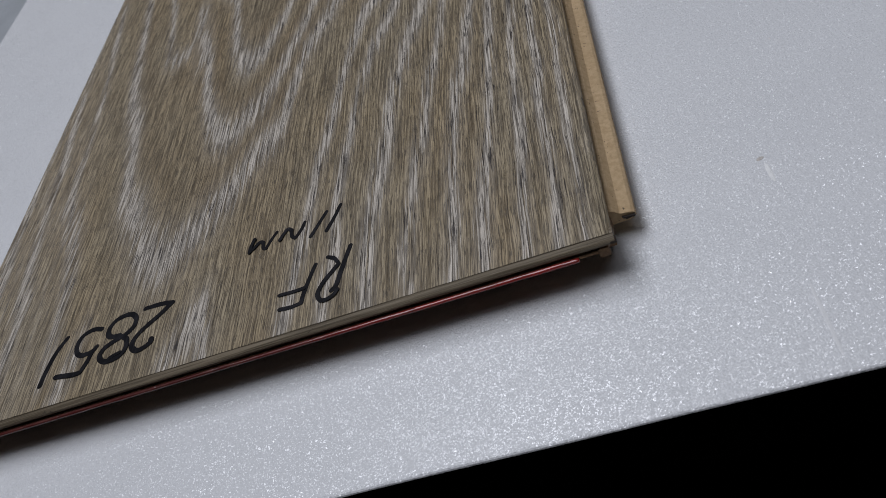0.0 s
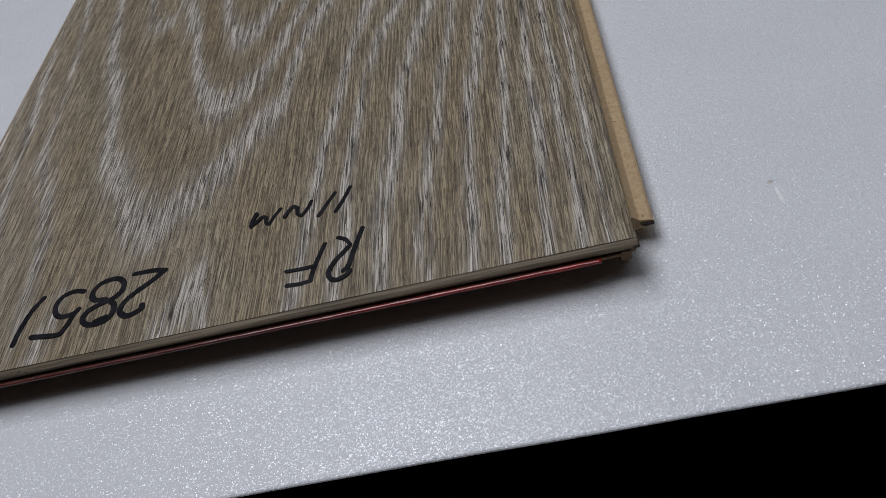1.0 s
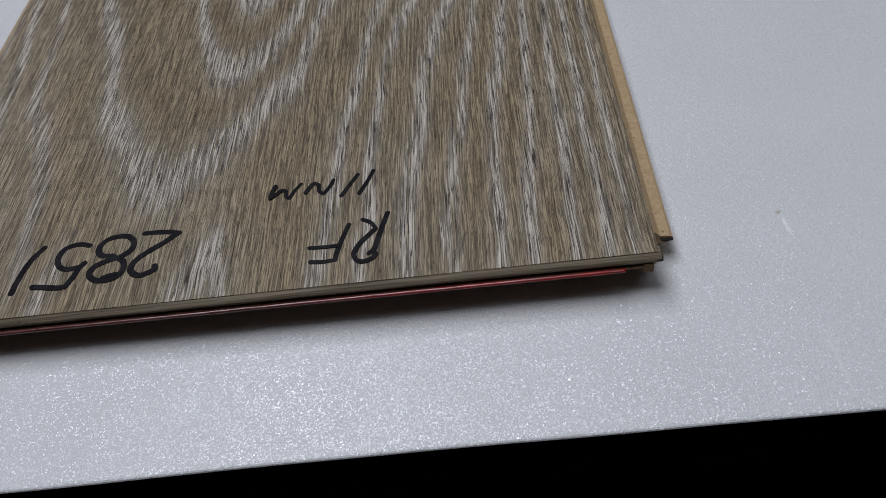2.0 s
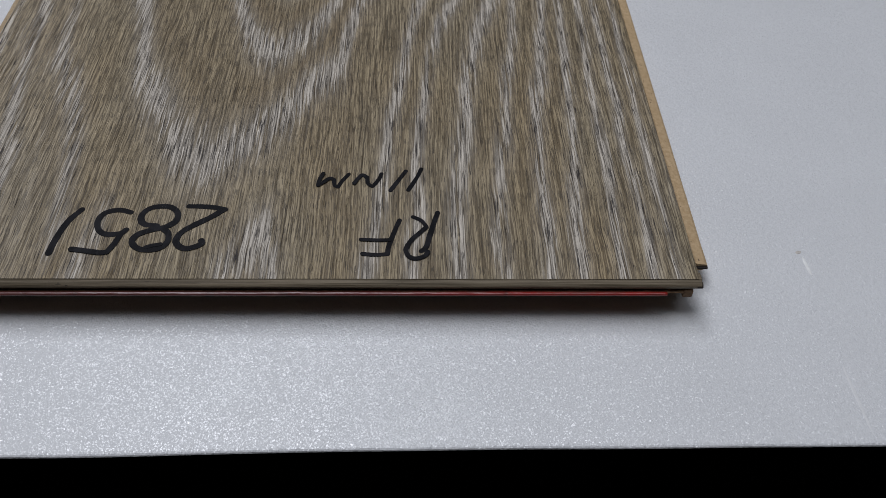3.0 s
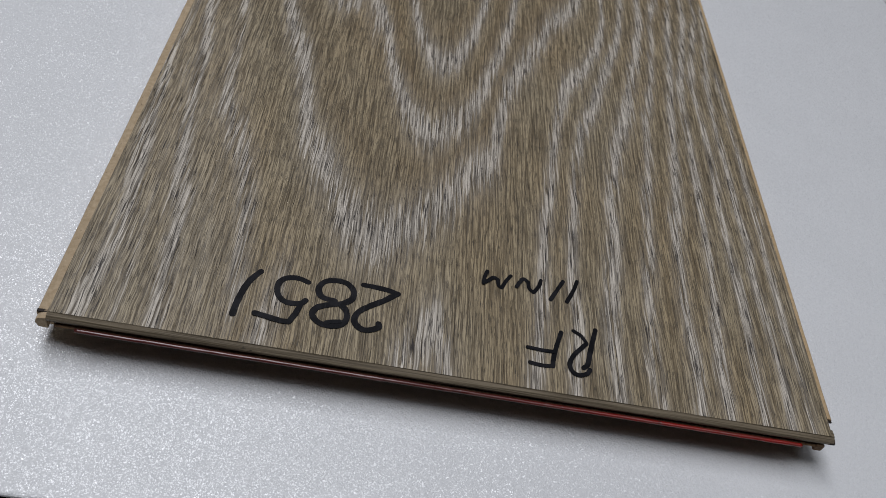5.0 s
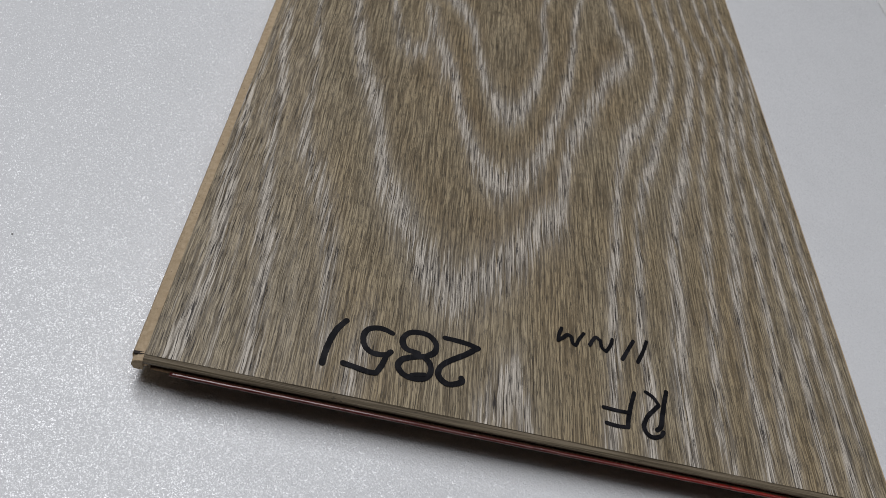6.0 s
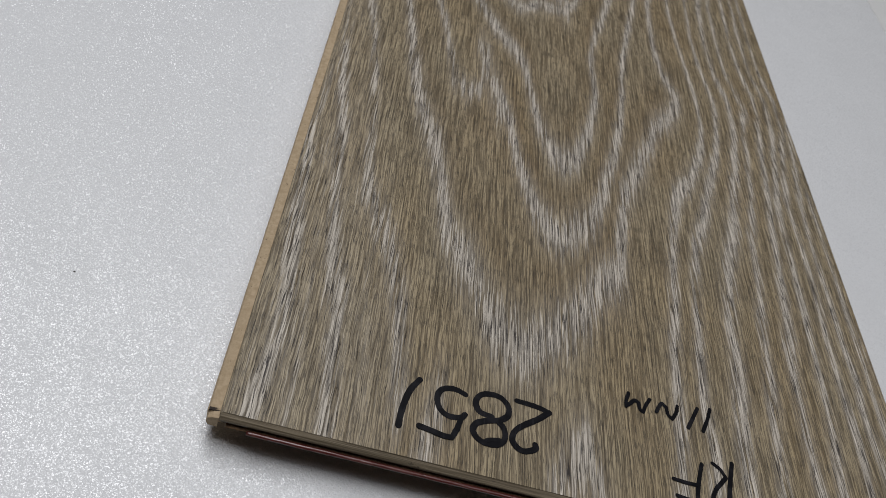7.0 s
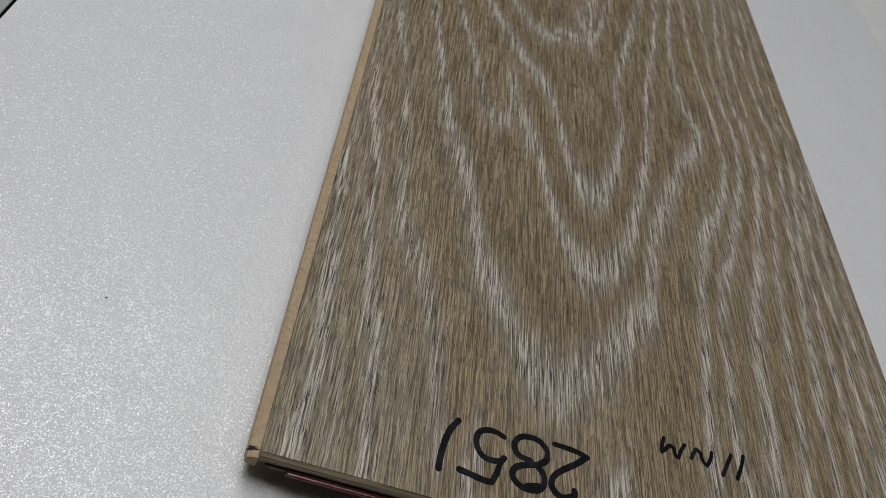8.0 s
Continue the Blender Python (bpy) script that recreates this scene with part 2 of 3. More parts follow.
def prism(profile, a, b, along="x", steps=1, wander=0.0):
    """A bar with the given closed cross section, from a to b along x or y; wander: uneven edges in metres."""
    bm = bmesh.new()
    rows = []
    for i in range(steps + 1):
        s = a + (b - a) * i / steps
        row = []
        for k, (p, q) in enumerate(profile):
            dp = wander * noise.noise((s * 260, k * 7.1, 0.3))
            dq = wander * noise.noise((s * 260, k * 7.1, 5.3))
            row.append(bm.verts.new((s, p + dp, q + dq) if along == "x" else (p + dp, s, q + dq)))
        rows.append(row)
    n = len(profile)
    for r0, r1 in zip(rows, rows[1:]):
        for k in range(n):
            bm.faces.new((r0[k], r0[(k + 1) % n], r1[(k + 1) % n], r1[k]))
    bm.faces.new(rows[0]), bm.faces.new(rows[-1][::-1])
    return bm


# ---------- the room ----------
X0, X1, Y0, Y1, Z0, Z1 = -2.1, 2.1, -1.9, 2.5, -0.75, 1.75
tagged(link("floor", box(X0 - 0.1, X1 + 0.1, Y0 - 0.1, Y1 + 0.1, Z0 - 0.1, Z0), VOID_FLOOR),
       "near-black floor, the darkness under the table edge put into its colour", "floor", kind="structure")
tagged(link("ceiling", box(X0 - 0.1, X1 + 0.1, Y0 - 0.1, Y1 + 0.1, Z1, Z1 + 0.1), CEILING),
       "unseen grey ceiling over the table, darkened to limit bounce", "ceiling", kind="structure")
for name, dims in (("wall_west", (X0 - 0.1, X0, Y0, Y1)), ("wall_east", (X1, X1 + 0.1, Y0, Y1)),
                   ("wall_south", (X0 - 0.1, X1 + 0.1, Y0 - 0.1, Y0)), ("wall_north", (X0 - 0.1, X1 + 0.1, Y1, Y1 + 0.1))):
    tagged(link(name, box(*dims, Z0, Z1), WALL), "unseen dark grey wall closing the room, limiting bounce", "wall", kind="structure")

# housings out of view; the third only holds the added fill
for x, y, wide, deep, _ in LAMPS:
    fixture = tagged(new("ceiling_light"), "unseen rectangular white ceiling light panel, the dim third one an added fill", "ceiling light", "ceiling lights")
    fixture.location = (x, y, Z1)
    a, b = wide / 2 + 0.03, deep / 2 + 0.03
    for dims in ((-a, a, -b, 0.03 - b), (-a, a, b - 0.03, b), (-a, 0.03 - a, 0.03 - b, b - 0.03), (a - 0.03, a, 0.03 - b, b - 0.03)):
        part("frame", box(*dims, -0.05, 0.0, 0.003), TRIM, fixture)
    part("backing", box(0.031 - a, a - 0.031, 0.031 - b, b - 0.031, -0.03, -0.001), TRIM, fixture)

# ---------- the table ----------
LEFT, RIGHT, NEAR, FAR = -0.1075, 0.3035, -0.0358, 0.95
table = tagged(new("display_table"), "white table with pearly glittering laminate top and dark underside", "table")
table.location = (0, 0, Z0)


def on_table(name, bm, material, label=""):
    ob = part(name, bm, material, table, label)
    ob.matrix_parent_inverse = Matrix.Translation((0, 0, -Z0))
    return ob


def sheet(x0, x1, y0, y1, z0, z1):
    """A thin soft sheet whose near edge is rounded and runs slightly out of true."""
    rim = [(0.0010, 0.0), (0.0005, -0.0001), (0.00015, -0.0003), (0.0, -0.0006), (0.0003, z0 - z1)]
    bm, rows, n = bmesh.new(), [], 80
    for i in range(n + 1):
        x = x0 + (x1 - x0) * i / n
        out = -0.0013 * (1 - smooth_step(0.03, 0.15, x)) + 0.00025 * noise.noise((x * 25, 0.7, 0))
        prof = [(y1, z0), (y1, z1)] + [(y0 + out + p, z1 + q) for p, q in rim]
        rows.append([bm.verts.new((x, p, q)) for p, q in prof])
    k = len(rows[0])
    for r0, r1 in zip(rows, rows[1:]):
        for j in range(k):
            bm.faces.new((r0[j], r0[(j + 1) % k], r1[(j + 1) % k], r1[j]))
    bm.faces.new(rows[0]), bm.faces.new(rows[-1][::-1])
    return bm


def smooth_step(a, b, v):
    k = min(1.0, max(0.0, (v - a) / (b - a)))
    return k * k * (3 - 2 * k)


on_table("tabletop", sheet(LEFT, RIGHT, NEAR + 0.0003, FAR, -0.0011, 0.0), PEARL, "pearl white laminate sheet with fine glitter")
on_table("side_panel", box(RIGHT + 0.0012, RIGHT + 0.42, NEAR, FAR, -0.0011, -0.0003, 0.0004, 2), WHITE, "plain white laminate sheet")
on_table("side_panel", box(LEFT - 0.45, LEFT - 0.0014, NEAR, FAR, -0.0011, -0.0005, 0.0003, 2), GREY, "smooth grey laminate sheet")
on_table("underboard", box(LEFT - 0.45, RIGHT + 0.42, NEAR + 0.002, FAR, -0.022, -0.0011), UNLIT_EDGE, "board under the sheets, blackened as the unlit table edge")
on_table("apron", box(LEFT - 0.40, RIGHT + 0.38, NEAR + 0.06, NEAR + 0.085, -0.09, -0.022, 0.002), STEEL, "dark steel apron")
on_table("apron", box(LEFT - 0.40, RIGHT + 0.38, FAR - 0.085, FAR - 0.06, -0.09, -0.022, 0.002), STEEL, "dark steel apron")
for x in (LEFT - 0.40, RIGHT + 0.34):
    for y in (NEAR + 0.06, FAR - 0.10):
        on_table("leg", box(x, x + 0.04, y, y + 0.04, Z0, -0.022, 0.003), STEEL, "dark steel leg")


# ---------- the plank ----------
WIDE, THICK, LONG = 0.190, 0.011, 0.50
plank = tagged(new("laminate_plank"), "taupe limed-oak laminate plank with black marker notes on white table", "laminate plank")

# growth rings in millimetres on the plank's face: strength, half width, then the line
RINGS = []


def ring(strength, width, *line):
    RINGS.append((strength, width, np.array(line, float)))


# the cathedral figure, outermost first
ring(1.0, 2.5, (14, 250), (20, 205), (24, 182), (28, 155), (33, 132), (40, 112), (43, 95), (46, 78), (53, 66), (58, 54), (63, 45), (71, 41),
     (80, 50), (88, 60), (95, 74), (102, 82), (103.5, 100), (107, 120), (116, 144), (123, 165), (131, 177), (136, 190), (131, 207),
     (129, 228), (130, 261), (135, 298), (141, 350), (146, 500))
ring(1.0, 2.2, (58, 160), (64, 143), (67, 123), (71, 108), (75, 95), (82, 88), (88, 94), (94, 102), (98, 115), (104, 139),
     (108, 160), (111, 184), (112, 200), (117, 229), (122, 256), (127, 292), (136, 360), (140, 500))
ring(0.9, 2.0, (22, 250), (30, 217), (35, 199), (38, 184), (41, 167), (43, 154), (49, 149), (53, 154))
ring(0.85, 3.6, (53, 180), (55, 168), (58, 156), (61, 146))
ring(1.0, 2.2, (30, 262), (43, 227), (51, 212), (56, 201), (64, 189), (70, 178), (72, 161), (75, 145), (79, 132), (84, 126), (89, 131),
     (95, 150), (99, 173), (98, 196), (101, 218), (107, 241), (112, 264), (118, 290), (128, 360))
ring(0.9, 2.2, (40, 268), (54, 238), (62, 225), (67, 220), (77, 229), (88, 230), (93, 241), (98, 264), (106, 310))
ring(0.9, 5.0, (84, 244), (88, 236), (90, 260), (94, 290))
ring(0.8, 2.4, (60, 300), (74, 268), (82, 285), (90, 330))
# by the grooved edge
ring(0.85, 2.3, (4, 215), (8, 188), (13, 160), (17, 130), (19, 105), (20.5, 87), (25.5, 75), (31, 62), (35, 45), (37, 28), (38, 16))
ring(0.9, 2.6, (48, 15), (47, 8), (46, 0))
ring(0.95, 2.5, (4, 150), (6, 128), (9, 112), (11, 92), (13, 74), (15, 58), (17, 48), (20, 40), (20.5, 28), (22, 14), (23, 0))
ring(0.95, 2.8, (0, 102), (2, 85), (3, 70), (5, 54), (7, 43), (7.5, 28), (7, 18), (5.5, 2))
ring(0.6, 1.6, (10, 60), (12, 36), (13, 18), (13.5, 0))
ring(0.5, 1.4, (27, 44), (29, 22), (30, 0))
ring(0.95, 2.2, (79, 0), (83, 10), (88, 15), (91, 1))
ring(0.7, 1.8, (0, 190), (2, 150), (1, 110))
ring(0.42, 10.0, (6, 0), (7, 60), (3, 130), (0, 220))
ring(0.32, 9.0, (28, 0), (26, 40), (14, 110))
# straight grain by the tongued edge
ring(1.0, 1.9, (112, 0), (114, 14), (116, 35), (117, 57), (119, 69), (121, 90), (124, 111), (127, 128), (135, 141), (142, 160), (144.5, 175),
     (145, 192), (144, 211), (142, 236), (141, 264), (143, 304), (148, 400))
ring(1.0, 1.8, (123, 0), (123, 10), (125, 23), (124, 37), (125, 54), (127, 73), (128, 86), (131, 104), (136, 117), (142, 139), (148, 158),
     (151, 173), (154, 197), (151, 220), (150, 246), (152, 277), (154, 312), (158, 400))
ring(1.0, 2.4, (134, 0), (134, 17), (134, 28), (136, 43), (138, 60), (138, 73), (141, 90), (144, 105), (149, 121), (152, 139), (157, 162),
     (160, 181), (161, 201), (158, 220), (157, 246), (159, 277), (165, 320), (168, 400))
ring(0.9, 1.9, (145, 0), (144, 15), (145, 27), (146, 43), (149, 55), (150, 76), (153, 95), (155, 117), (159, 137), (163, 165), (165, 188),
     (169, 199), (167, 208), (164, 227), (164, 250), (165, 281), (170, 324), (173, 400))
ring(1.0, 2.1, (155, 0), (156, 21), (156, 37), (157, 54), (158, 68), (161, 81), (162, 95), (164, 116), (167, 139), (170, 168), (174, 197),
     (175, 213), (172, 233), (172, 260), (174, 293), (177, 329), (180, 400))
ring(1.0, 1.9, (163, 0), (163, 17), (164, 30), (166, 45), (167, 63), (168, 80), (169, 97), (170, 134), (175, 165), (180, 192), (181, 212),
     (178, 232), (178, 264), (180, 297), (182, 334), (185, 400))
ring(0.95, 1.8, (172, 0), (173, 24), (174, 40), (174, 69), (175, 87), (176, 104), (176, 146), (180, 170), (185, 191), (186, 215), (183, 235),
     (184, 280), (186, 340))
ring(1.0, 1.7, (179, 0), (180, 14), (180, 39), (179.5, 54), (181, 66), (180, 80), (181, 124), (182, 147), (186, 172), (189, 200))
ring(0.95, 1.4, (185, 0), (185, 34), (185.5, 53), (186, 84), (186.5, 104), (187, 153))
ring(0.5, 1.0, (189, 30), (189, 65), (187.5, 87))


def ring_fields(points):
    """Strength of the limed rings, of the brown heart inside each arch, and of the arched rings alone, at points in millimetres."""
    band, heart, arch = np.zeros(len(points)), np.zeros(len(points)), np.zeros(len(points))
    for strength, width, line in RINGS:
        flat = 0.2

        def gap(p):
            q = p * (1, flat)
            a, b = line[:-1] * (1, flat), line[1:] * (1, flat)
            best = np.full(len(q), 1e9)
            for s, e in zip(a, b):
                d = e - s
                k = np.clip(((q - s) @ d) / (d @ d), 0, 1)
                best = np.minimum(best, np.hypot(*(q - s - k[:, None] * d).T))
            return best

        half = width * np.clip(1.2 - points[:, 1] / 380.0, 0.62, 1.2)
        near = strength * np.exp(-(gap(points) / half) ** 2)
        band = np.maximum(band, near)
        if line[:, 0].max() - line[:, 0].min() > 40:
            arch = np.maximum(arch, near)
            heart = np.maximum(heart, strength * np.exp(-(gap(points - (0, 15)) / (half * 1.5)) ** 2))
    knot = np.exp(-(((points[:, 0] - 172.5) / 2.2) ** 2 + ((points[:, 1] - 199.0) / 4.0) ** 2))
    band, heart = band * (1 - 0.8 * knot), np.maximum(heart, 1.6 * knot)
    return np.clip(band, 0, 1), np.clip(heart * (1 - band), 0, 1), np.clip(arch, 0, 1)


def decor_layer():
    """The printed face: a fine sheet with turned-down edges, carrying the ring fields."""
    xs = np.linspace(0.0002, WIDE - 0.0006, 236)
    ys = np.concatenate((np.arange(0.0015, 0.36, 0.0013), np.linspace(0.362, LONG, 24)))
    nx, ny = len(xs), len(ys)
    gx, gy = np.meshgrid(xs, ys)
    top = np.stack((gx.ravel(), gy.ravel(), np.full(nx * ny, THICK)), 1)
    verts = [tuple(v) for v in top]
    faces = [(j * nx + i, j * nx + i + 1, (j + 1) * nx + i + 1, (j + 1) * nx + i) for j in range(ny - 1) for i in range(nx - 1)]
    # worn rounded long edges, down to the core
    for col, sign in ((0, -1), (nx - 1, 1)):
        base = len(verts)
        for drop in ((0.0004, 0.00025), (0.0006, 0.0012)):
            verts += [(xs[col] + sign * drop[0], y, THICK - drop[1]) for y in ys]
        rows = [[j * nx + col for j in range(ny)], list(range(base, base + ny)), list(range(base + ny, base + 2 * ny))]
        for r0, r1 in zip(rows, rows[1:]):
            faces += [(r0[j], r0[j + 1], r1[j + 1], r1[j]) for j in range(ny - 1)]
    me = bpy.data.meshes.new("decor_layer")
    me.from_pydata(verts, [], faces)
    band, heart, arch = ring_fields(np.array(verts)[:, :2] * 1000)
    for name, values in (("ring", band), ("heart", heart), ("arch", arch)):
        me.attributes.new(name, "FLOAT", "POINT").data.foreach_set("value", values.astype(np.float32))
    me.materials.append(DECOR)
    bm = bmesh.new()
    bm.from_mesh(me)
    bmesh.ops.recalc_face_normals(bm, faces=bm.faces)
    bm.to_mesh(me)
    bm.free()
    ob = new("decor_layer", me)
    ob.parent = plank
    ob["label"] = "taupe oak print with white limed grain"
    return ob


decor_layer()
part("core", box(0.0, WIDE - 0.0002, 0.0036, LONG, 0.0046, THICK - 0.0012), CORE, plank, "brown fibreboard core")
# unseen support; its dark colour keeps the gap below the plank in shade
part("backing", box(0.006, WIDE - 0.009, 0.011, LONG, 0.0, 0.0046), PAD, plank, "unseen backing, dark for the shade below the plank")
part("end_bevel", prism([(0.0022, 0.01094), (0.0015, 0.01089), (0.0013, 0.01074), (0.0006, 0.01038), (0.00025, 0.0101), (0.0001, 0.0098), (0.0002, 0.0091), (0.0006, 0.0089), (0.0035, 0.0087),
                         (0.0035, 0.0108)], -0.0002, WIDE + 0.0002, steps=160, wander=0.000035), BEVEL, plank, "taupe painted bevelled end")
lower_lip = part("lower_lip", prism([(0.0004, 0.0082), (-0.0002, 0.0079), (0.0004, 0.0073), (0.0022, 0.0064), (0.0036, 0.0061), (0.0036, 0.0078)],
                        0.0015, WIDE - 0.0020, steps=60, wander=0.00005), CORE, plank, "brown fibreboard click profile, darkened for the shade under the bevel")
bead = [(-0.0006 + 0.00055 * math.cos(a), 0.0082 + 0.00045 * math.sin(a)) for a in [math.tau * k / 10 for k in range(10)]]
part("wax_bead", prism(bead, 0.0062, 0.1822, steps=240, wander=0.00007), WAX, lower_lip, "shiny red wax line along the click edge", True)
part("tongue", prism([(WIDE - 0.0005, 0.0082), (0.1908, 0.0076), (0.1919, 0.0065), (0.1923, 0.0064), (0.1943, 0.0061), (0.1949, 0.0057), (0.1951, 0.0048), (0.1938, 0.0040),
                      (WIDE - 0.0005, 0.0038)], 0.0102, LONG, "y", 120, 0.00006), FIBRE, plank, "tan fibreboard tongue")
side_lip = part("side_lip", prism([(0.0002, 0.0097), (-0.0018, 0.0095), (-0.0028, 0.0092), (-0.0032, 0.0084), (-0.0030, 0.0046), (0.0002, 0.0046)],
                       0.0026, LONG, "y", 120, 0.00008), LIP, plank, "tan fibreboard grooved edge")
part("lip_end", prism([(-0.0003, 0.0095), (-0.0018, 0.0092), (-0.0027, 0.0087), (-0.0030, 0.0074), (-0.0024, 0.0060), (-0.0003, 0.0058)],
                      0.0006, 0.0026, "y", 3, 0.0001), LIP, side_lip, "tan chipped corner of the edge")
# tan block given the dark core colour in place of its shade
part("corner_block", box(0.1862, 0.1886, -0.0002, 0.0040, 0.0062, 0.0086, 0.0004), CORE, plank, "fibreboard corner, its shade put into the brown")
part("dark_tip", prism([(0.0012, 0.0103), (0.0004, 0.0101), (0.0000, 0.0097), (0.0001, 0.0093), (0.0006, 0.0091), (0.0014, 0.0092)],
                           0.1892, 0.1905, "x", 8, 0.00012), MARK_SHADE, plank, "dark tip of the bevelled end")
# dark sliver modelled as the shadow line under the tongue's end
part("tongue_end_shade", prism([(0.1921, 0.0056), (0.1950, 0.0054), (0.1950, 0.0050), (0.1930, 0.0048)], 0.0097, 0.0103, "y", 3, 0.00012), MARK_SHADE, plank,
     "dark sliver for the shade under the tongue's end")
part("saw_mark", prism([(0.0024, 0.0094), (0.0029, 0.00955), (0.0028, 0.0091), (0.0024, 0.0090)], -0.0029, -0.0004, "x", 12, 0.0003), MARK_SHADE, side_lip,
     "dark burnt saw mark")


# ---------- marker notes ----------
def stroke(width, *points, rise=0.0):
    """A flat pen stroke with round ends through the points, in millimetres on the plank's face."""
    p = [Vector((x / 1000, y / 1000, 0)) for x, y in points]
    p = [2 * p[0] - p[1], *p, 2 * p[-1] - p[-2]]
    line = []
    for a, b, c, d in zip(p, p[1:], p[2:], p[3:]):
        for k in range(6):
            t = k / 6
            line.append(0.5 * (2 * b + (c - a) * t + (2 * a - 5 * b + 4 * c - d) * t * t + (3 * b - a - 3 * c + d) * t ** 3))
    line.append(p[-2])
    n = len(line)
    bm, rows = bmesh.new(), []
    half = width * 0.9 / 2000

    for i, c in enumerate(line):
        d = (line[min(i + 1, n - 1)] - line[max(i - 1, 0)]).normalized()
        side = Vector((-d.y, d.x, 0))
        z = THICK + 0.00005 + rise + 0.00008 * i / n
        press = 1 + 0.12 * noise.noise((c.x * 300, c.y * 300, 1.0))
        row = []
        for s in (1, -1):
            w = half * press * (1 + 0.10 * noise.noise((c.x * 1300, c.y * 1300, 4.0 + s)))
            q = c + side * s * w
            row.append(bm.verts.new((q.x, q.y, z)))
        rows.append((row, d, c, z))
    for (r0, *_), (r1, *_) in zip(rows, rows[1:]):
        bm.faces.new((r0[0], r0[1], r1[1], r1[0]))
    for (row, d, c, z), way in ((rows[0], -1), (rows[-1], 1)):
        fan = [row[0]]
        a = row[0].co - Vector((c.x, c.y, z))
        for k in range(1, 6):
            ang = math.pi * k / 6 * -way
            fan.append(bm.verts.new(Vector((c.x, c.y, z)) + Matrix.Rotation(ang, 3, "Z") @ a))
        fan.append(row[1])
        bm.faces.new(fan)
    return bm


def character(name, label, *strokes):
    bm = bmesh.new()
    for i, (width, *points) in enumerate(strokes):
        one = stroke(width, *points, rise=0.00009 * i)
        me = bpy.data.meshes.new("pen")
        one.to_mesh(me)
        one.free()
        bm.from_mesh(me)
        bpy.data.meshes.remove(me)
    for f in bm.faces:
        if f.normal.z < 0:
            f.normal_flip()
    flat = bmesh.ops.extrude_face_region(bm, geom=bm.faces[:])
    for v in flat["geom"]:
        if isinstance(v, bmesh.types.BMVert):
            v.co.z -= 0.00004
    part(name, bm, INK, plank, label)


character("marker_digit", "handwritten 2 in black marker",
          (1.65, (68.6, 24.5), (71.7, 24.4), (74.8, 24.1), (77.4, 23.4)),
          (1.75, (77.2, 23.3), (74.0, 20.4), (71.0, 18.2), (68.4, 15.8), (67.5, 13.3), (68.4, 11.4), (70.3, 10.5), (72.5, 11.2), (73.7, 12.2), (73.5, 13.0)))
character("marker_digit", "handwritten 8 in black marker",
          (1.75, (62.1, 17.9), (58.9, 18.5), (57.8, 20.9), (58.8, 23.2), (61.1, 24.3), (64.3, 24.1), (66.4, 21.9), (66.2, 19.2), (64.3, 17.5)),
          (1.75, (64.3, 17.4), (61.0, 16.4), (58.2, 14.9), (57.4, 12.7), (58.8, 10.8), (61.2, 10.1), (64.1, 10.6), (65.6, 12.6), (65.3, 15.3), (63.9, 16.8)),
          (1.2, (61.0, 10.9), (62.4, 11.4), (64.2, 11.8)))
character("marker_digit", "handwritten 5 in black marker",
          (1.7, (55.0, 22.3), (52.9, 23.0), (50.7, 22.9), (48.7, 21.8), (47.9, 19.5), (48.5, 16.9), (50.1, 15.3), (52.3, 15.0), (54.4, 15.5), (55.2, 16.5)),
          (1.6, (54.4, 15.6), (53.4, 11.9), (52.3, 9.3)), (1.6, (52.3, 9.3), (50.3, 9.2), (46.8, 9.8), (44.1, 10.2)))
character("marker_digit", "handwritten 1 in black marker", (1.8, (43.1, 23.2), (41.2, 20.0), (40.1, 16.4), (39.4, 12.2), (39.2, 9.0)))
character("marker_letter", "handwritten R in black marker",
          (1.45, (129.3, 22.6), (128.5, 19.7), (127.3, 15.0), (126.4, 11.3), (125.2, 9.9)),
          (1.2, (123.3, 21.1), (125.2, 19.9), (126.5, 17.9)),
          (1.35, (126.5, 17.6), (124.6, 15.4), (122.8, 13.2), (121.6, 10.2), (122.4, 8.1), (124.0, 7.5), (126.0, 8.3), (126.8, 9.6)))
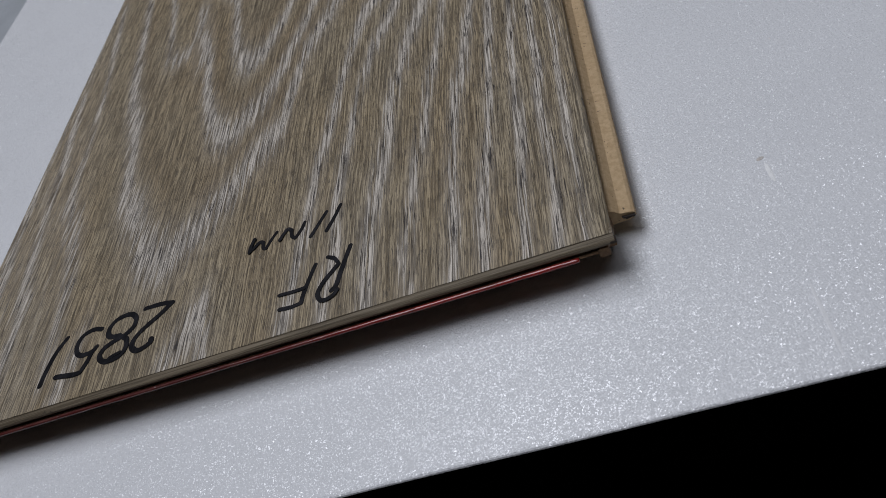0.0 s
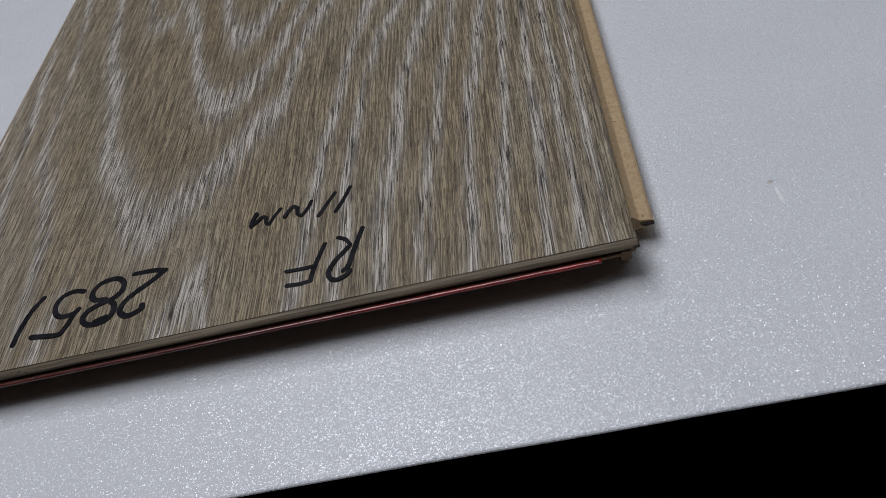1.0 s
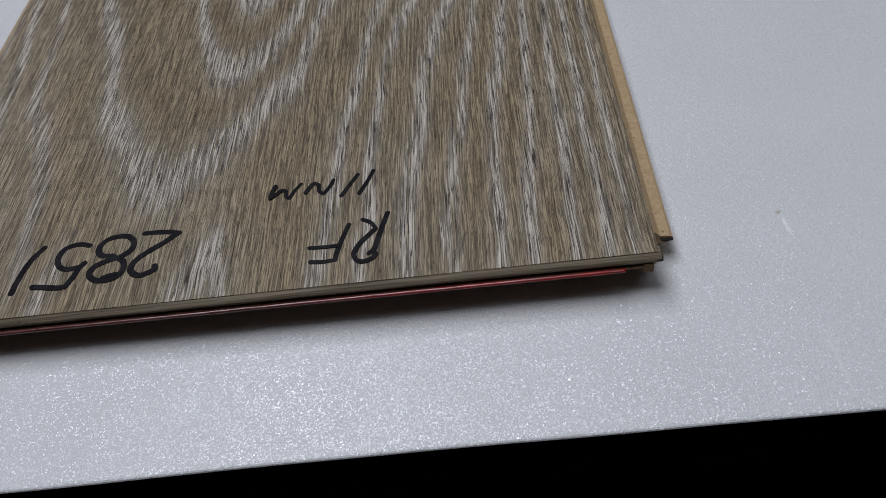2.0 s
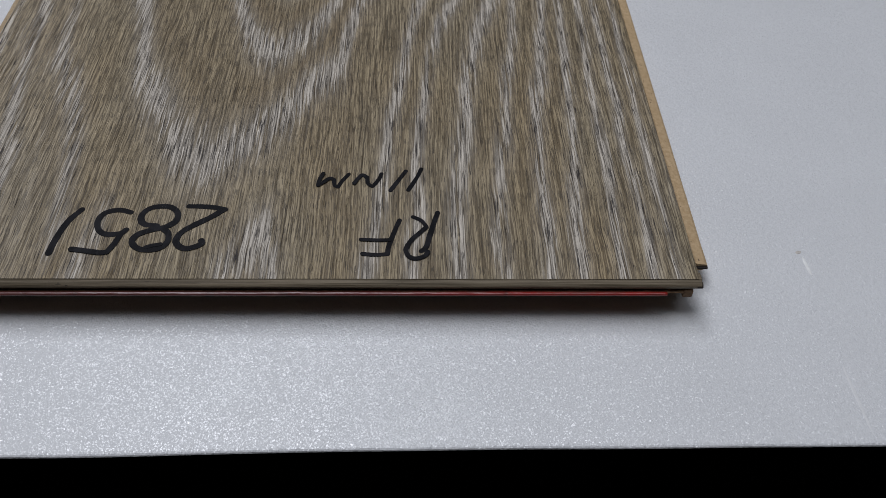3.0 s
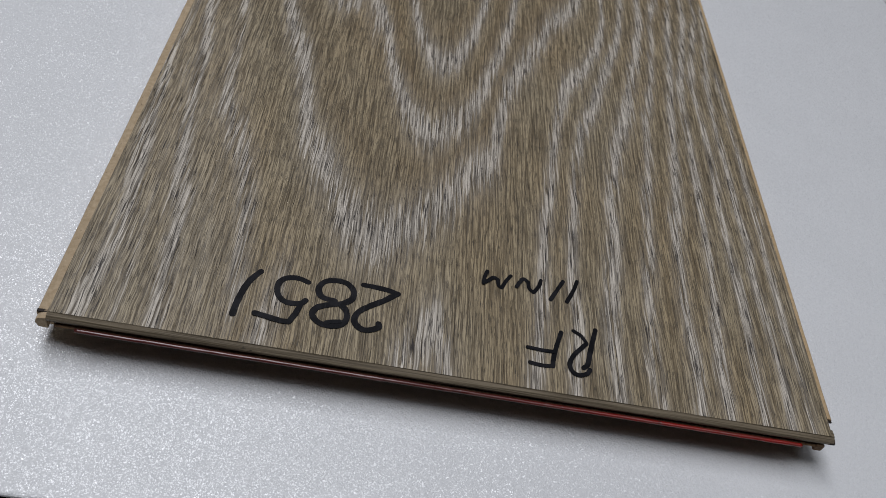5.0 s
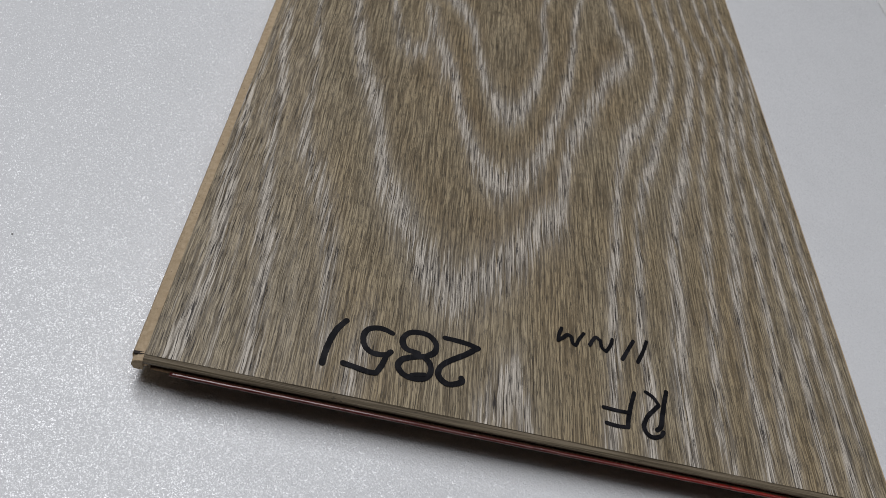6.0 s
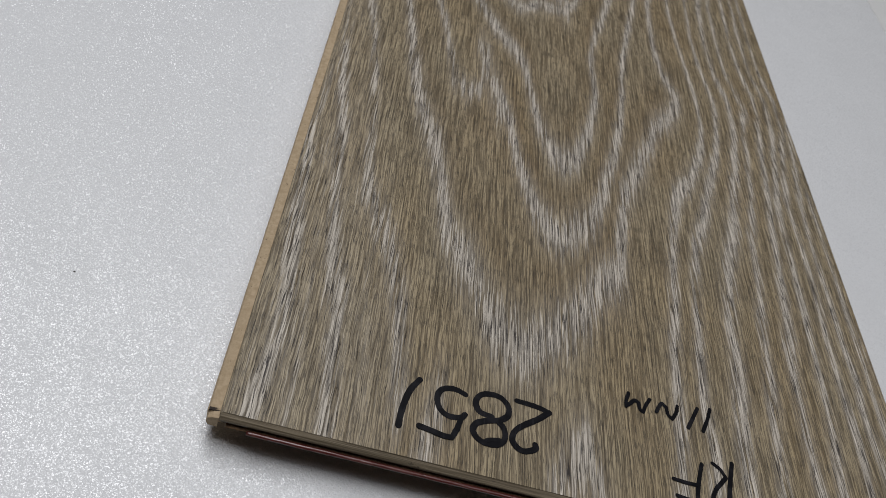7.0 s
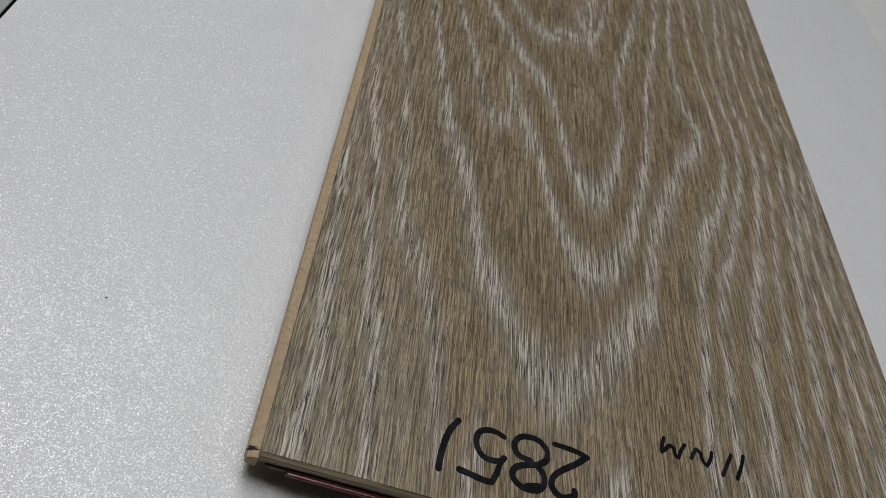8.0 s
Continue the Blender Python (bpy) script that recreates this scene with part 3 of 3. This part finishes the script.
character("marker_letter", "handwritten F in black marker",
          (1.35, (120.0, 20.0), (118.8, 16.2), (117.6, 11.6), (117.3, 9.1)), (1.25, (117.3, 9.0), (114.6, 8.7), (111.5, 9.0)),
          (1.15, (117.7, 13.4), (114.6, 13.3), (110.9, 13.5)))
character("marker_digit", "small handwritten 1 in black marker", (1.25, (125.4, 38.4), (124.1, 34.8), (122.1, 30.5)))
character("marker_digit", "small handwritten 1 in black marker", (1.25, (121.4, 37.5), (119.3, 33.5), (117.6, 30.3)))
character("marker_letter", "small handwritten N in black marker",
          (1.2, (115.2, 36.5), (114.6, 34.4), (113.1, 31.8)), (1.2, (113.0, 31.7), (111.9, 32.8), (111.6, 34.8)),
          (1.2, (111.6, 35.0), (110.3, 35.8), (109.2, 34.3), (108.4, 32.7)))
character("marker_letter", "small handwritten M in black marker",
          (1.2, (106.9, 36.3), (105.5, 34.0), (104.4, 31.5)), (1.2, (104.3, 31.5), (103.5, 32.1), (103.3, 33.8)),
          (1.2, (103.3, 34.0), (102.2, 34.5), (100.8, 33.2), (99.4, 31.9)), (1.2, (99.4, 31.9), (99.7, 34.1), (100.4, 36.2)))

# ---------- marks on the table ----------
def blob(name, material, label, category, x, y, turn, size):
    """A small flat mark with an uneven outline, lying on the table."""
    bm = bmesh.new()
    bmesh.ops.create_icosphere(bm, subdivisions=3, radius=1.0)
    for v in bm.verts:
        v.co *= 1 + 0.28 * noise.noise(v.co * 2.3 + Vector((x * 900, y * 900, 0)))
    bm.transform(pose(x, y, 0.0, 0, 0, turn) @ Matrix.Diagonal((*size, 1)))
    return tagged(link(name, bm, material), label, category)


blob("scuff_mark", SCUFF, "short pale scuff scratch on the white table", "scratch", 0.2231, 0.0150, 4, (0.0005, 0.0030, 0.00010))
blob("scuff_mark", FAINT, "long faint scuff line near the table edge", "scratch", 0.2222, -0.0235, 2, (0.0004, 0.0085, 0.00005))
blob("dirt_speck", SPECK, "tiny brown dirt speck beside the scuff on the table", "speck", 0.2223, 0.0197, 20, (0.0008, 0.0005, 0.00010))
blob("dirt_speck", DIRT, "tiny dark dirt speck on the glittering white table", "speck", -0.0443, 0.0364, 0, (0.00026, 0.00026, 0.00010))
